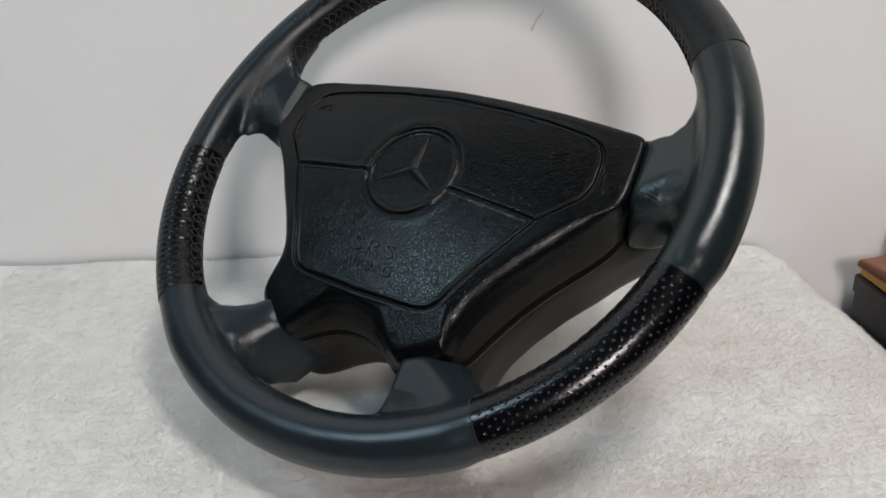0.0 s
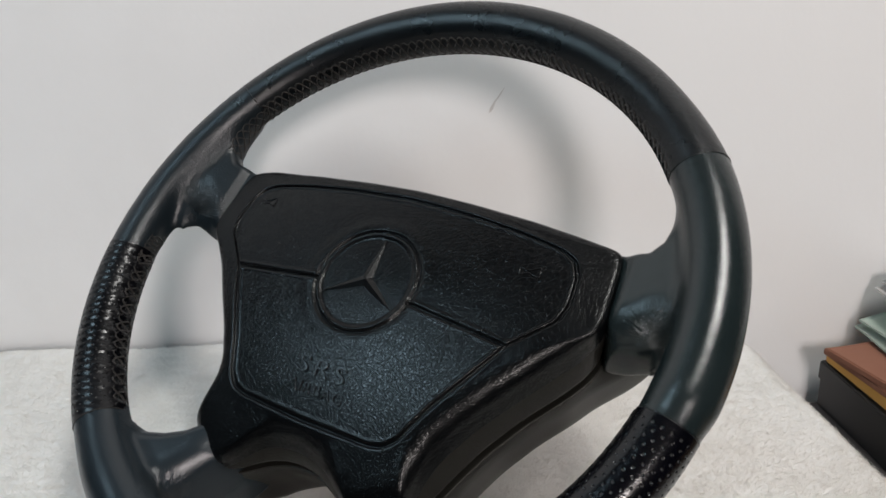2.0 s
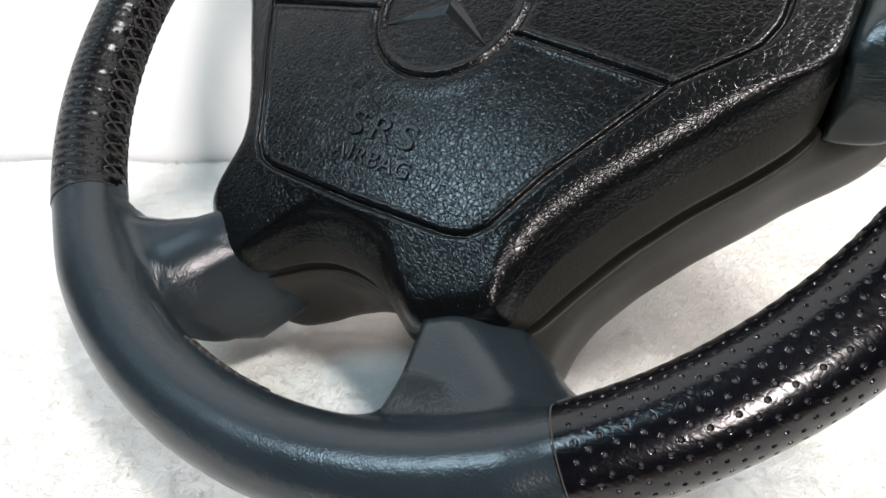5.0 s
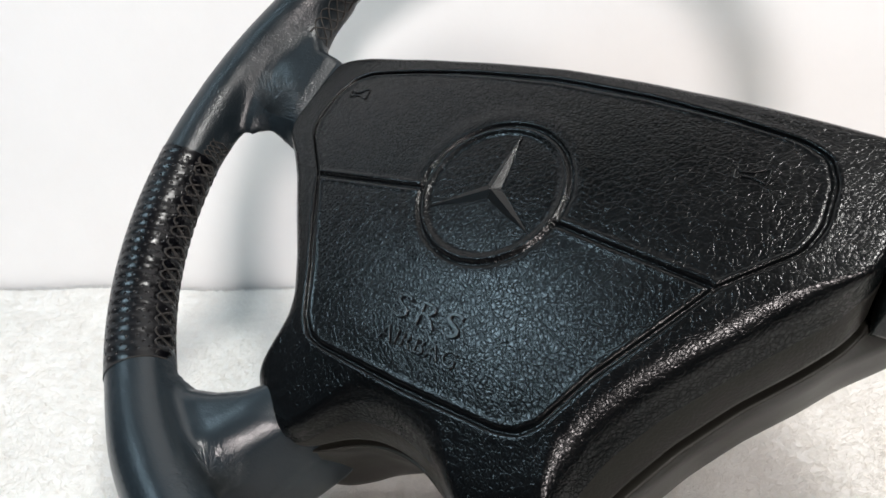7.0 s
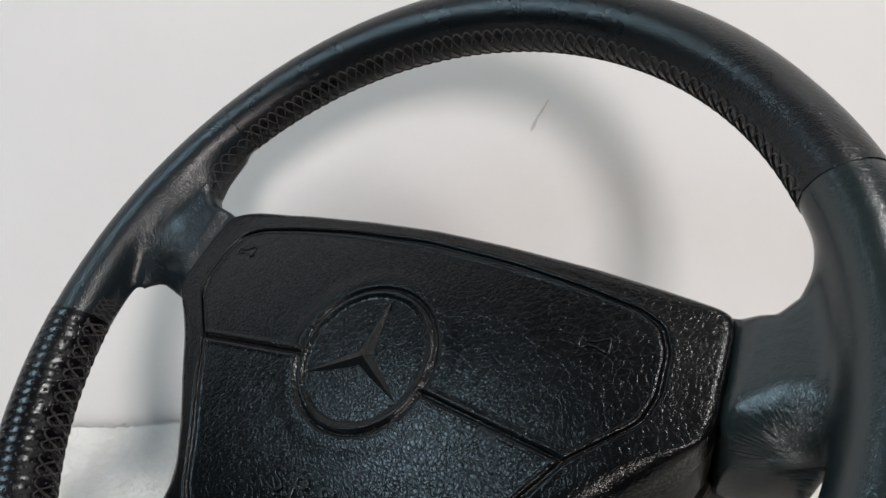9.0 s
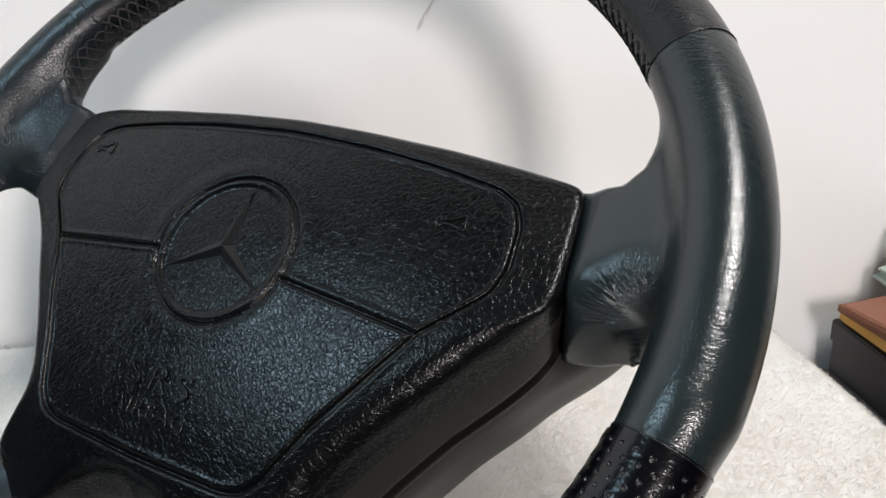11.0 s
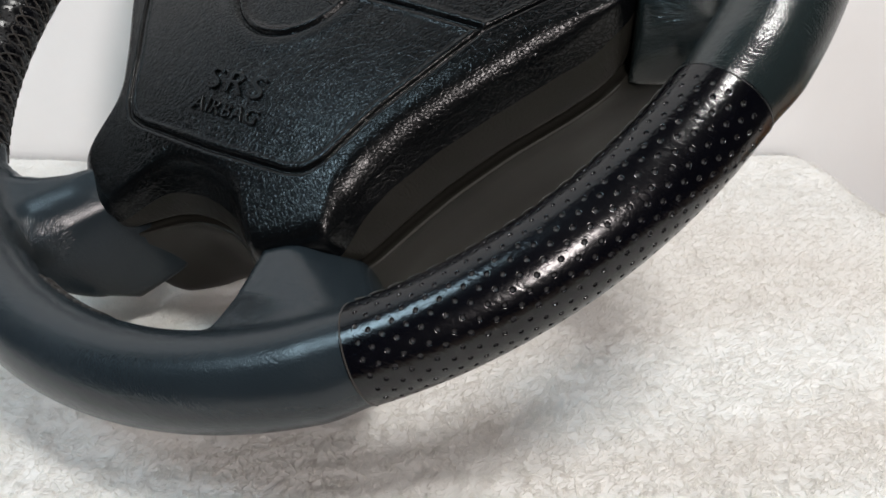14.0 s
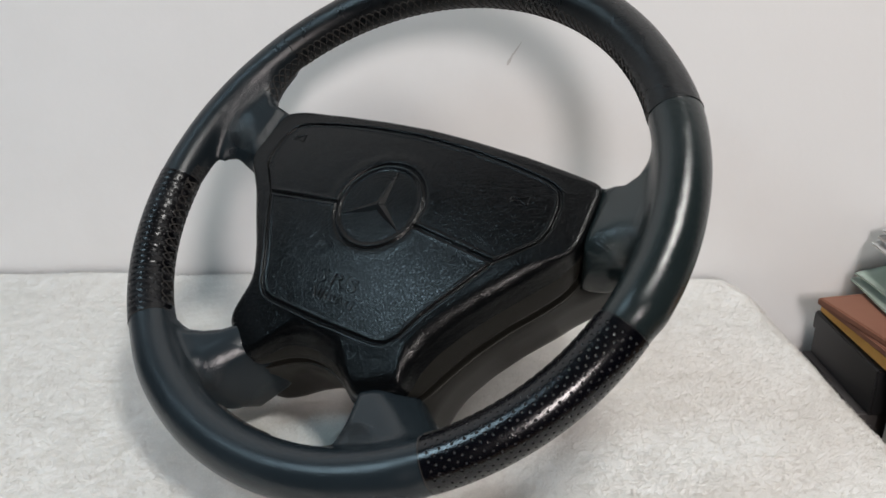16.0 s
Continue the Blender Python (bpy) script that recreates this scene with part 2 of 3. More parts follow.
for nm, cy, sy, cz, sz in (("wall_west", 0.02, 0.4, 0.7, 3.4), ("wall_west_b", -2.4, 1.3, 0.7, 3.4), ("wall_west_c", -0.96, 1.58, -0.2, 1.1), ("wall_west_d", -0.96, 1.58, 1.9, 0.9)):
    structure(box(nm, 0.12, sy, sz, UNLIT, at=(-2.06, cy, cz)), "unseen brown-grey wall round a window opening, darkened to keep reflections dark", "wall")


# ---- the table under the towel ----
table = tagged(new("table"), "low wooden table pushed against the wall, covered by a towel", "table")
box("tabletop", 1.5, 0.50, 0.03, WOODTOP, table, 0.003, (EDGE_X - 0.76, -0.035, -0.028))
for lx in (EDGE_X - 1.45, EDGE_X - 0.07):
    for ly in (-0.25, 0.16):
        box("leg", 0.05, 0.05, 0.707, WOODTOP, table, 0.003, (lx, ly, -0.3965))


# ---- the towel: a thick sheet that hangs over the table's edge, with its pile ----
tuft = np.random.default_rng(11)
TUFTS = [(q_ * math.cos(a_), q_ * math.sin(a_), p_) for q_, a_, p_ in zip(tuft.uniform(500, 1250, 16), tuft.uniform(0, math.pi, 16), tuft.uniform(0, 6.28, 16))]


def towel_height(x, y):
    """The towel's lie: gentle waves, raised under the wheel's hub, curled up at the wall."""
    z = 0.0016 * np.sin(x * 31 + 1.2 * np.sin(y * 17)) + 0.0012 * np.sin(y * 43 + x * 11)
    z = z + 0.006 * np.exp(-(((x + 0.045) / 0.075) ** 2 + ((y + 0.01) / 0.05) ** 2))
    for kx, ky, ph in TUFTS:
        z = z + 0.00012 * np.sin(x * kx + y * ky + ph)
    return z + 0.009 * np.exp(-((WALL_Y - y) / 0.032) ** 2)


def towel_point(s, y):
    """s runs along the sheet: flat up to the table's edge, then round it and down."""
    r = 0.022
    flat = np.minimum(s, EDGE_X - r)
    a = np.clip((s - (EDGE_X - r)) / r, 0, math.pi / 2)
    down = np.maximum(s - (EDGE_X - r) - r * math.pi / 2, 0)
    edge = 0.012 * np.clip((0.16 - y) / 0.16, -0.6, 2.0) - 0.018 * np.clip((y - 0.18) / 0.036, 0, 1) ** 2
    x = flat + r * np.sin(a) + edge * (s > EDGE_X - 0.1) * np.clip((s - EDGE_X + 0.1) / 0.08, 0, 1)
    return x, towel_height(x, y) * np.cos(a) - r * (1 - np.cos(a)) - down, a


S_END = EDGE_X + 0.16
ss = np.concatenate([np.arange(-1.0, -0.42, 0.012), np.arange(-0.42, S_END, 0.0036)])
ys = np.arange(FRONT_Y, WALL_Y - 0.003, 0.0036)
gs, gy = np.meshgrid(ss, ys, indexing="ij")
gx, gz, ga = towel_point(gs, gy)
rough = np.random.default_rng(4).normal(0, 0.00022, gs.shape)
verts = np.stack([gx + rough * np.sin(ga), gy, gz + rough * np.cos(ga)], -1).reshape(-1, 3)
towel = tagged(new("towel"), "fluffy white terry towel spread over the table", "towel")
pydata("sheet", verts, grid_faces(len(ss), len(ys))[:, ::-1], TOWEL, towel)
rng = np.random.default_rng(7)
N = 380000
ps = rng.uniform(-0.45, S_END - 0.02, N)
py = rng.uniform(FRONT_Y, WALL_Y - 0.004, N)
px, pz, pa = towel_point(ps, py)
base = np.stack([px, py, pz], -1)
up = np.stack([np.sin(pa), np.zeros(N), np.cos(pa)], -1)
lean = rng.normal(0, 1, (N, 3)) + np.array([0.5, -0.25, 0])
lean -= up * (lean * up).sum(1, keepdims=True)
lean /= np.linalg.norm(lean, axis=1, keepdims=True)
side = np.cross(up, lean)
h, w = rng.uniform(0.0011, 0.0030, (N, 1)) * np.where(rng.random((N, 1)) < 0.12, 1.7, 1.0), rng.uniform(0.00008, 0.00020, (N, 1))
mid = base + up * h * 0.38 + lean * h * 0.6
tip = base + up * h * 0.50 + lean * h * 1.2
blades = np.stack([base - side * w, base + side * w, mid + side * w, mid - side * w, tip + side * w * 0.4, tip - side * w * 0.4], 1).reshape(-1, 3)
k = np.arange(N)[:, None] * 6
fuzz = pydata("fuzz", blades, np.concatenate([k + [0, 1, 2, 3], k + [3, 2, 4, 5]]), PILE, towel, "short fluffy white terry nap")
fuzz["kind"] = "stuff"


# ---- the steering wheel, in its own frame: u across, v up, n towards the driver ----
wheel = tagged(new("steering_wheel"), "black leather four-spoke steering wheel lying tilted on a towel", "steering wheel")
wheel.matrix_world = Matrix(((0.8637, 0.4225, -0.2749, 0), (-0.4973, 0.6255, -0.6012, 0), (-0.0820, 0.6559, 0.7504, 0.1509), (0, 0, 0, 1)))
RC, RU, RV, TUBE = 0.1793, -0.0014, 0.0117, 0.0143
A_TOP, A_MID, A_LOW = 31.5, -12.3, -50.6


def polygon_sdf(px_, py_, poly):
    """Signed distance from points to a closed polygon."""
    shape = np.broadcast(px_, py_).shape
    d, inside = np.full(shape, 1e9), np.zeros(shape, bool)
    for (ax, ay), (bx, by) in zip(poly, poly[1:] + poly[:1]):
        ex, ey = bx - ax, by - ay
        wx, wy = px_ - ax, py_ - ay
        t = np.clip((wx * ex + wy * ey) / (ex * ex + ey * ey), 0, 1)
        d = np.minimum(d, (wx - ex * t) ** 2 + (wy - ey * t) ** 2)
        c = (ay > py_) != (by > py_)
        inside ^= c & (px_ < (bx - ax) * (py_ - ay) / (by - ay + 1e-12) + ax)
    return np.sqrt(d) * np.where(inside, -1, 1)


def extrude_sdf(d2, d1, r):
    """A prism from two distances, with its edges rounded by r."""
    a, b = d2 + r, d1 + r
    return np.minimum(np.maximum(a, b), 0) + np.sqrt(np.maximum(a, 0) ** 2 + np.maximum(b, 0) ** 2) - r


def smooth_min(a, b, k):
    h_ = np.clip(0.5 + 0.5 * (b - a) / k, 0, 1)
    return b + (a - b) * h_ - k * h_ * (1 - h_)


UPPER = [(0.1338, 0.004), (0.1335, 0.030), (0.1300, 0.0555), (0.142, 0.0575), (0.1475, 0.064), (0.1495, 0.074), (0.151, 0.092), (0.172, 0.085), (0.180, 0.030), (0.176, -0.020), (0.165, -0.026), (0.160, -0.018), (0.157, -0.009), (0.150, 0.000), (0.143, 0.003)]
UPPER_RIGHT = [(0.1338, -0.0005)] + UPPER[1:10] + [(0.172, -0.020), (0.166, -0.010), (0.161, -0.002), (0.156, 0.003), (0.150, 0.0025), (0.142, 0.0005)]
LOWER = [(0.046, -0.108), (0.0525, -0.128), (0.054, -0.140), (0.048, -0.148), (0.034, -0.1535), (0.036, -0.168), (0.075, -0.160), (0.124, -0.126), (0.122, -0.112), (0.107, -0.1135), (0.099, -0.1185), (0.089, -0.1205), (0.078, -0.1165), (0.068, -0.110), (0.062, -0.103), (0.058, -0.098)]


LOWER_LEFT = [(0.033, -0.106), (0.037, -0.122), (0.043, -0.136), (0.048, -0.147), (0.044, -0.156), (0.046, -0.166)] + LOWER[6:]
LOWER_RIGHT = LOWER[:9] + [(0.107, -0.110), (0.096, -0.1065), (0.084, -0.100), (0.075, -0.095), (0.062, -0.097)]


def padding(phi):
    """How far the rim's core moves outwards and forwards and how much thicker it is, in metres: it is fuller at the top
    and under the smooth leather than under the perforated grips. phi in degrees round the wheel."""
    phi = (phi + 180) % 360 - 180
    top = np.exp(-((phi - 98) / 44) ** 2)
    smooth_side = np.clip((phi + 12.3) / 5, 0, 1) * np.clip((48 - phi) / 20, 0, 1)
    smooth_low = np.clip((-50.6 - phi) / 5, 0, 1) * np.clip((phi + 128) / 12, 0, 1)
    full = np.maximum(smooth_side, smooth_low)
    full = full * full * (3 - 2 * full)
    return 0.0017 * top + 0.0007 * full, 0.0017 * top, 0.0024 * top + 0.0010 * full


def rim_sdf(u, v, n):
    out_, fwd, thick = padding(np.degrees(np.arctan2(v - RV, u - RU)))
    return np.sqrt((np.sqrt((u - RU) ** 2 + (v - RV) ** 2) - RC - out_) ** 2 + (n - fwd) ** 2) - TUBE - thick


def frame_sdf(u, v, n):
    """Rim and the four covered spokes in one smooth skin."""
    au = np.abs(u - RU)
    rho = np.sqrt(au * au + (v - RV) ** 2)
    # upper spokes: flat in front, folded back along the lower edge, thin towards the rim
    front = np.interp(au, (0.131, 0.137, 0.146, 0.160), (-0.0095, -0.0055, -0.002, 0.003))
    far = np.where(u > 0, np.interp(au, (0.132, 0.148, 0.157, 0.170), (-0.040, -0.037, -0.031, -0.006)), np.interp(au, (0.132, 0.146, 0.157, 0.178), (-0.031, -0.017, -0.012, -0.003)))
    back = np.maximum(far, np.interp(v, (0.028, 0.048), (-0.060, -0.015)))
    slab_ = np.abs(n - (back + front) / 2) - np.maximum((front - back) / 2, 0.001)
    fold_v = np.where(u > 0, np.interp(au, (0.134, 0.150, 0.160), (0.015, 0.022, 0.023)), np.interp(au, (0.134, 0.150, 0.160), (0.014, 0.027, 0.030)))
    steep = np.where(u > 0, np.interp(au, (0.134, 0.146, 0.158), (1.5, 1.25, 1.05)), np.interp(au, (0.132, 0.146, 0.158), (1.5, 0.65, 0.35)))
    facet = (n - front + steep * (fold_v - v)) / np.sqrt(1 + steep * steep)
    shift = np.clip((0.143 - au) / 0.008, 0, 1)
    plan = np.where(u > 0, polygon_sdf(au + 0.0026 * shift, v, UPPER_RIGHT), polygon_sdf(au + 0.006 * shift, v, UPPER))
    up_ = -smooth_min(-extrude_sdf(plan, slab_, 0.004), -facet, np.where(u > 0, 0.010, 0.008))
    # lower spokes: rise from the pad to the rim, with a deep inner wall and a thin outer fillet
    front = np.interp(rho, (0.128, 0.160), (-0.013, -0.003))
    side_back = np.where(u > 0, np.interp(au, (0.054, 0.060, 0.085, 0.100, 0.112), (-0.075, -0.050, -0.042, -0.034, -0.006)), np.interp(au, (0.030, 0.046, 0.060, 0.080, 0.092, 0.100), (-0.072, -0.064, -0.040, -0.026, -0.012, -0.005)))
    back = np.maximum(np.interp(rho, (0.140, 0.156, 0.168, 0.180, 0.190), (-0.075, -0.071, -0.048, -0.022, -0.010)), side_back)
    slab_ = np.abs(n - (back + front) / 2) - np.maximum((front - back) / 2, 0.001)
    low = extrude_sdf(np.where(u > 0, polygon_sdf(au, v, LOWER_RIGHT), polygon_sdf(au, v, LOWER_LEFT)), slab_, 0.006)
    # the right one turns back in a facet towards its outer edge
    along, out = 0.923 * (u - 0.062) - 0.385 * (v + 0.104), 0.385 * (u - 0.062) + 0.923 * (v + 0.104)
    turn = (n + 0.013 - 0.128 * along + 1.35 * out) / 1.68
    # the left one turns back in a facet towards the opening
    hollow = (n + 0.013 + 1.7 * (0.0465 + 0.35 * np.clip(-0.116 - v, 0, 1) - au)) / 1.97
    low = -smooth_min(-low, -np.where(u > 0, turn, hollow), np.where(u > 0, 0.004, 0.013))
    return smooth_min(smooth_min(rim_sdf(u, v, n), up_, np.where(u > 0, 0.006, 0.009)), low, 0.008)


def surface_nets(sdf, lo, hi, step):
    """Vertices and quads of a distance field's skin."""
    ax = [np.arange(a, b, step) for a, b in zip(lo, hi)]
    f = sdf(*np.meshgrid(*ax, indexing="ij", sparse=True))
    s = f < 0
    count = sum(s[i:s.shape[0] - 1 + i, j:s.shape[1] - 1 + j, k_:s.shape[2] - 1 + k_].astype(int) for i in (0, 1) for j in (0, 1) for k_ in (0, 1))
    active = (count > 0) & (count < 8)
    idx = np.full(active.shape, -1)
    cells = np.argwhere(active)
    idx[active] = np.arange(len(cells))
    p = np.stack([ax[d][cells[:, d]] + step / 2 for d in range(3)], 1)
    e = step * 0.1
    for _ in range(4):
        val = sdf(*p.T)
        grad = np.stack([(sdf(*(p + e * d).T) - sdf(*(p - e * d).T)) / (2 * e) for d in np.eye(3)], 1)
        p = p - np.clip(val[:, None] * grad / np.maximum((grad ** 2).sum(1, keepdims=True), 0.05), -step, step)
    quads = []
    for d in range(3):
        o1, o2 = [(1, 2), (2, 0), (0, 1)][d]
        sl0 = [slice(None)] * 3
        sl1 = [slice(None)] * 3
        sl0[d], sl1[d] = slice(0, -1), slice(1, None)
        a, b = s[tuple(sl0)], s[tuple(sl1)]
        for cross, flip in ((a & ~b, False), (~a & b, True)):
            c = np.argwhere(cross)
            c = c[(c[:, o1] > 0) & (c[:, o2] > 0) & (c[:, o1] < f.shape[o1] - 1) & (c[:, o2] < f.shape[o2] - 1)]
            q = []
            for da, db in ((1, 1), (0, 1), (0, 0), (1, 0)):
                g = c.copy()
                g[:, o1] -= da
                g[:, o2] -= db
                q.append(idx[g[:, 0], g[:, 1], g[:, 2]])
            q = np.stack(q, 1)
            quads.append(q[:, ::-1] if flip else q)
    return p, np.concatenate(quads)


fv, fq = surface_nets(frame_sdf, (-0.2005, -0.1905, -0.0903), (0.2005, 0.2105, 0.0195), 0.0014)
centre = fv[fq].mean(1)
ang = np.degrees(np.arctan2(centre[:, 1] - RV, np.abs(centre[:, 0] - RU)))
rho = np.hypot(centre[:, 0] - RU, centre[:, 1] - RV)
right = centre[:, 0] > 0


def frame_part(name, mask, mat, label):
    q = fq[mask]
    used, inv = np.unique(q, return_inverse=True)
    return pydata(name, fv[used], inv.reshape(q.shape), mat, wheel, label)


bare = (np.abs(rim_sdf(*centre.T)) < 0.0005) & (ang <= A_MID) & (ang > A_LOW)
high = ~bare & (ang <= A_TOP) & ((ang > A_MID) | ((centre[:, 1] > -0.06) & (ang > A_LOW)))
frame_part("top_grip", ang > A_TOP, BLACK, "smooth black leather rim cover")
frame_part("side_grip", high & ~right, GREY_DARKER, "smooth darker grey leather over rim and spoke")
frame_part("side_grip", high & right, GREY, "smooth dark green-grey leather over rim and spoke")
frame_part("bottom_grip", ~bare & ~high & (ang <= A_TOP), BLUE, "smooth blue-grey leather over rim and lower spokes")


# ---- perforated grips: holes pressed into the leather ----
def rim_point(phi, psi, r, sign=1):
    """On the rim: phi round the wheel, psi round the tube (0 outwards, 90 to the driver), both in degrees."""
    c, s = np.cos(np.radians(phi)), np.sin(np.radians(phi))
    out_, fwd, thick = padding(np.asarray(phi if sign > 0 else 180 - phi, float))
    q = RC + out_ + (r + thick) * np.cos(np.radians(psi))
    return np.stack([sign * q * c + RU, RV + q * s, (r + thick) * np.sin(np.radians(psi)) + fwd + 0 * q], -1)


def perforated(sign):
    cols, rows_, verts_, faces_, mats = 36, 40, [], [], []
    phis = np.linspace(A_MID + 0.15, A_LOW - 0.15, cols + 1)
    psis = np.arange(rows_) * 360 / rows_
    r0 = TUBE + 0.0003


    def skin(phi, psi):
        """The grip bulges between the lacing's crossings on its inner side."""
        if sign > 0:
            return r0
        return r0 + 0.0011 * math.exp(-((psi - 185) / 38) ** 2) * math.cos(phi * 2 * math.pi / 4.1)

    for p_ in phis:
        verts_ += [rim_point(p_, q_, skin(p_, q_), sign) for q_ in psis]
    octa = [(math.cos(math.radians(22.5 + 45 * k_)), math.sin(math.radians(22.5 + 45 * k_))) for k_ in range(8)]
    dphi, dpsi = math.degrees(0.00068 / RC), math.degrees(0.00068 / TUBE)
    for i in range(cols):
        for j in range(rows_):
            a, b = i * rows_ + j, i * rows_ + (j + 1) % rows_
            c, d = (i + 1) * rows_ + (j + 1) % rows_, (i + 1) * rows_ + j
            if (i + j) % 2 or i == 0 or i == cols - 1:
                faces_.append((a, b, c, d)), mats.append(0)
                continue
            pc, qc = (phis[i] + phis[i + 1]) / 2, psis[j] + 180 / rows_
            sg = -1.0
            k0 = len(verts_)
            for scale_, depth in ((1.45, 0.0), (1.15, 0.0), (0.95, 0.00018), (0.8, 0.0005), (0.6, 0.0006)):
                verts_ += [rim_point(pc + sg * x_ * dphi * scale_, qc + y_ * dpsi * scale_, skin(pc, qc) - depth, sign) for x_, y_ in octa]
            # octagon corners 0,1 / 2,3 / 4,5 / 6,7 face +col, +row, -col, -row in turn
            for n0, (e0, e1) in enumerate(((d, c), (c, b), (b, a), (a, d))):
                m0 = k0 + (2 * n0 - 1) % 8
                m1 = k0 + 2 * n0
                faces_.append((e0, e1, k0 + (2 * n0) % 8, m0)), mats.append(0)
                faces_.append((e1, k0 + (2 * n0 + 1) % 8, m1)), mats.append(0)
            for ring in (0, 8, 16, 24):
                for m_ in range(8):
                    m2 = (m_ + 1) % 8
                    faces_.append((k0 + ring + m_, k0 + ring + m2, k0 + ring + 8 + m2, k0 + ring + 8 + m_)), mats.append(0 if ring < 24 else 1)
            faces_.append(tuple(k0 + 32 + m_ for m_ in range(8))), mats.append(1)
    me = bpy.data.meshes.new("perforated_grip")
    me.from_pydata([tuple(v_) for v_ in verts_], [], faces_)
    me.materials.append(PERF if sign > 0 else RIBBED), me.materials.append(HOLE)
    for poly, m_ in zip(me.polygons, mats):
        poly.material_index = m_
    bm = bmesh.new()
    bm.from_mesh(me)
    bmesh.ops.recalc_face_normals(bm, faces=bm.faces[:])
    bm.to_mesh(me)
    bm.free()
    finish("perforated_grip", me, None, wheel, "glossy black perforated leather rim cover")


perforated(1), perforated(-1)


# ---- seams and lacing ----
def tube_mesh(name, path, r, mat, parent, label="", closed=False, sides=6):
    p = np.array(path, float)
    t = np.gradient(p, axis=0)
    if closed:
        t = np.roll(p, -1, 0) - np.roll(p, 1, 0)
    t /= np.linalg.norm(t, axis=1, keepdims=True)
    ref = np.where(np.abs(t[:, [2]]) > 0.9, np.array([[1.0, 0, 0]]), np.array([[0, 0, 1.0]]))
    x = np.cross(t, ref)
    x /= np.linalg.norm(x, axis=1, keepdims=True)
    y = np.cross(t, x)
    a = np.arange(sides) * 2 * math.pi / sides
    v_ = p[:, None] + r * (x[:, None] * np.cos(a)[None, :, None] + y[:, None] * np.sin(a)[None, :, None])
    f_ = grid_faces(len(p), sides, True)
    if closed:
        j = np.arange(sides)
        last = (len(p) - 1) * sides
        f_ = np.concatenate([f_, np.stack([last + j, last + (j + 1) % sides, (j + 1) % sides, j], 1)])
    return pydata(name, v_.reshape(-1, 3), f_, mat, parent, label)


for a_ in (A_TOP, A_MID, A_LOW):
    for sg in (1, -1):
        ring = rim_point(a_, np.arange(0, 360, 9), TUBE + 0.0001, sg)
        tube_mesh("seam", ring, 0.00035, THREAD if a_ == A_LOW else BLACK, wheel, closed=True)


def lacing(a0, a1, sg, r, psi0=158, psi1=222):
    """Two threads that cross in a row of diamonds along the rim's inner side."""
    n_ = max(4, int(round(math.radians(a1 - a0) * 0.165 / 0.0115)))
    for flip in (0, 0.5, 1, 1.5):
        t_ = np.linspace(0, n_, n_ * 10 + 1)
        zig = np.abs((t_ + flip) % 2 - 1)
        psi = psi0 + (psi1 - psi0) * (zig * zig * (3 - 2 * zig))
        p = rim_point(a0 + (a1 - a0) * t_ / n_, psi, r + 0.0002, sg)
        tube_mesh("lacing_thread", p, 0.00048, THREAD, wheel, sides=5)


lacing(32, 148, 1, TUBE)
for sg in (1, -1):
    lacing(A_LOW + 0.5, A_MID - 0.5, sg, TUBE + 0.0003)
lacing(-98, -84, 1, TUBE, 170, 205)


def fillet_lacing(path, sg, n0, n1, pitch=0.0100):
    """Crossing threads along a spoke's inner edge, laid onto the leather."""
    p = np.array(path, float)
    run = np.concatenate([[0], np.cumsum(np.hypot(*np.diff(p, axis=0).T))])
    n_ = max(3, int(run[-1] / pitch))
    for flip in (0, 0.5, 1, 1.5):
        t_ = np.linspace(0, n_, n_ * 6 + 1)
        zig = np.abs((t_ + flip) % 2 - 1)
        q = np.stack([sg * np.interp(t_ / n_ * run[-1], run, p[:, 0]) + RU, np.interp(t_ / n_ * run[-1], run, p[:, 1]), n0 + (n1 - n0) * zig * zig * (3 - 2 * zig)], 1)
        for _ in range(6):
            val = frame_sdf(*q.T) - 0.0002
            e_ = 0.0002
            g_ = np.stack([(frame_sdf(*(q + e_ * d).T) - frame_sdf(*(q - e_ * d).T)) / (2 * e_) for d in np.eye(3)], 1)
            q = q - np.clip(val[:, None] * g_ / np.maximum((g_ ** 2).sum(1, keepdims=True), 0.2), -0.004, 0.004)
        tube_mesh("lacing_thread", q, 0.0004, THREAD, wheel, sides=5)


fillet_lacing([(0.1385, 0.1000), (0.1460, 0.0850), (0.1490, 0.0740), (0.1475, 0.0640)], -1, 0.004, -0.010)
fillet_lacing([(0.1610, -0.0290), (0.1600, -0.0200), (0.1580, -0.0110)], -1, 0.006, -0.008)


# ---- the airbag pad: a domed face with pressed lines, rounded shoulders and sloping sides ----
FACE = [(0, 67), (36, 66), (76, 63.5), (105, 60.3), (120, 58.3), (127.5, 56), (129.6, 51), (130.5, 40), (132, 15), (130.5, 8), (120, -3), (109, -14), (93, -35), (81, -50), (70, -67), (67, -79), (68, -90), (70, -98), (55, -106.5), (42, -113), (33, -105), (27, -98), (18, -91), (0, -88.5)]
SIDE = [(0, 68), (36, 67), (76, 64), (105, 60.5), (120, 58), (125.5, 55), (127, 40), (127.5, 17), (130, 5), (129, 0), (126, -8), (118, -20), (104, -38), (91, -58.5), (82, -77), (76, -91), (72, -97.5), (63, -100), (46, -107.5), (36, -114), (32, -113), (24, -107.5), (11, -102.5), (0, -101.5)]
FACE_LEFT = FACE[:15] + [(68, -79), (70, -91), (72, -102), (63, -110.5), (52, -117.5), (43, -119), (34.5, -110.5), (27, -100)] + FACE[-2:]
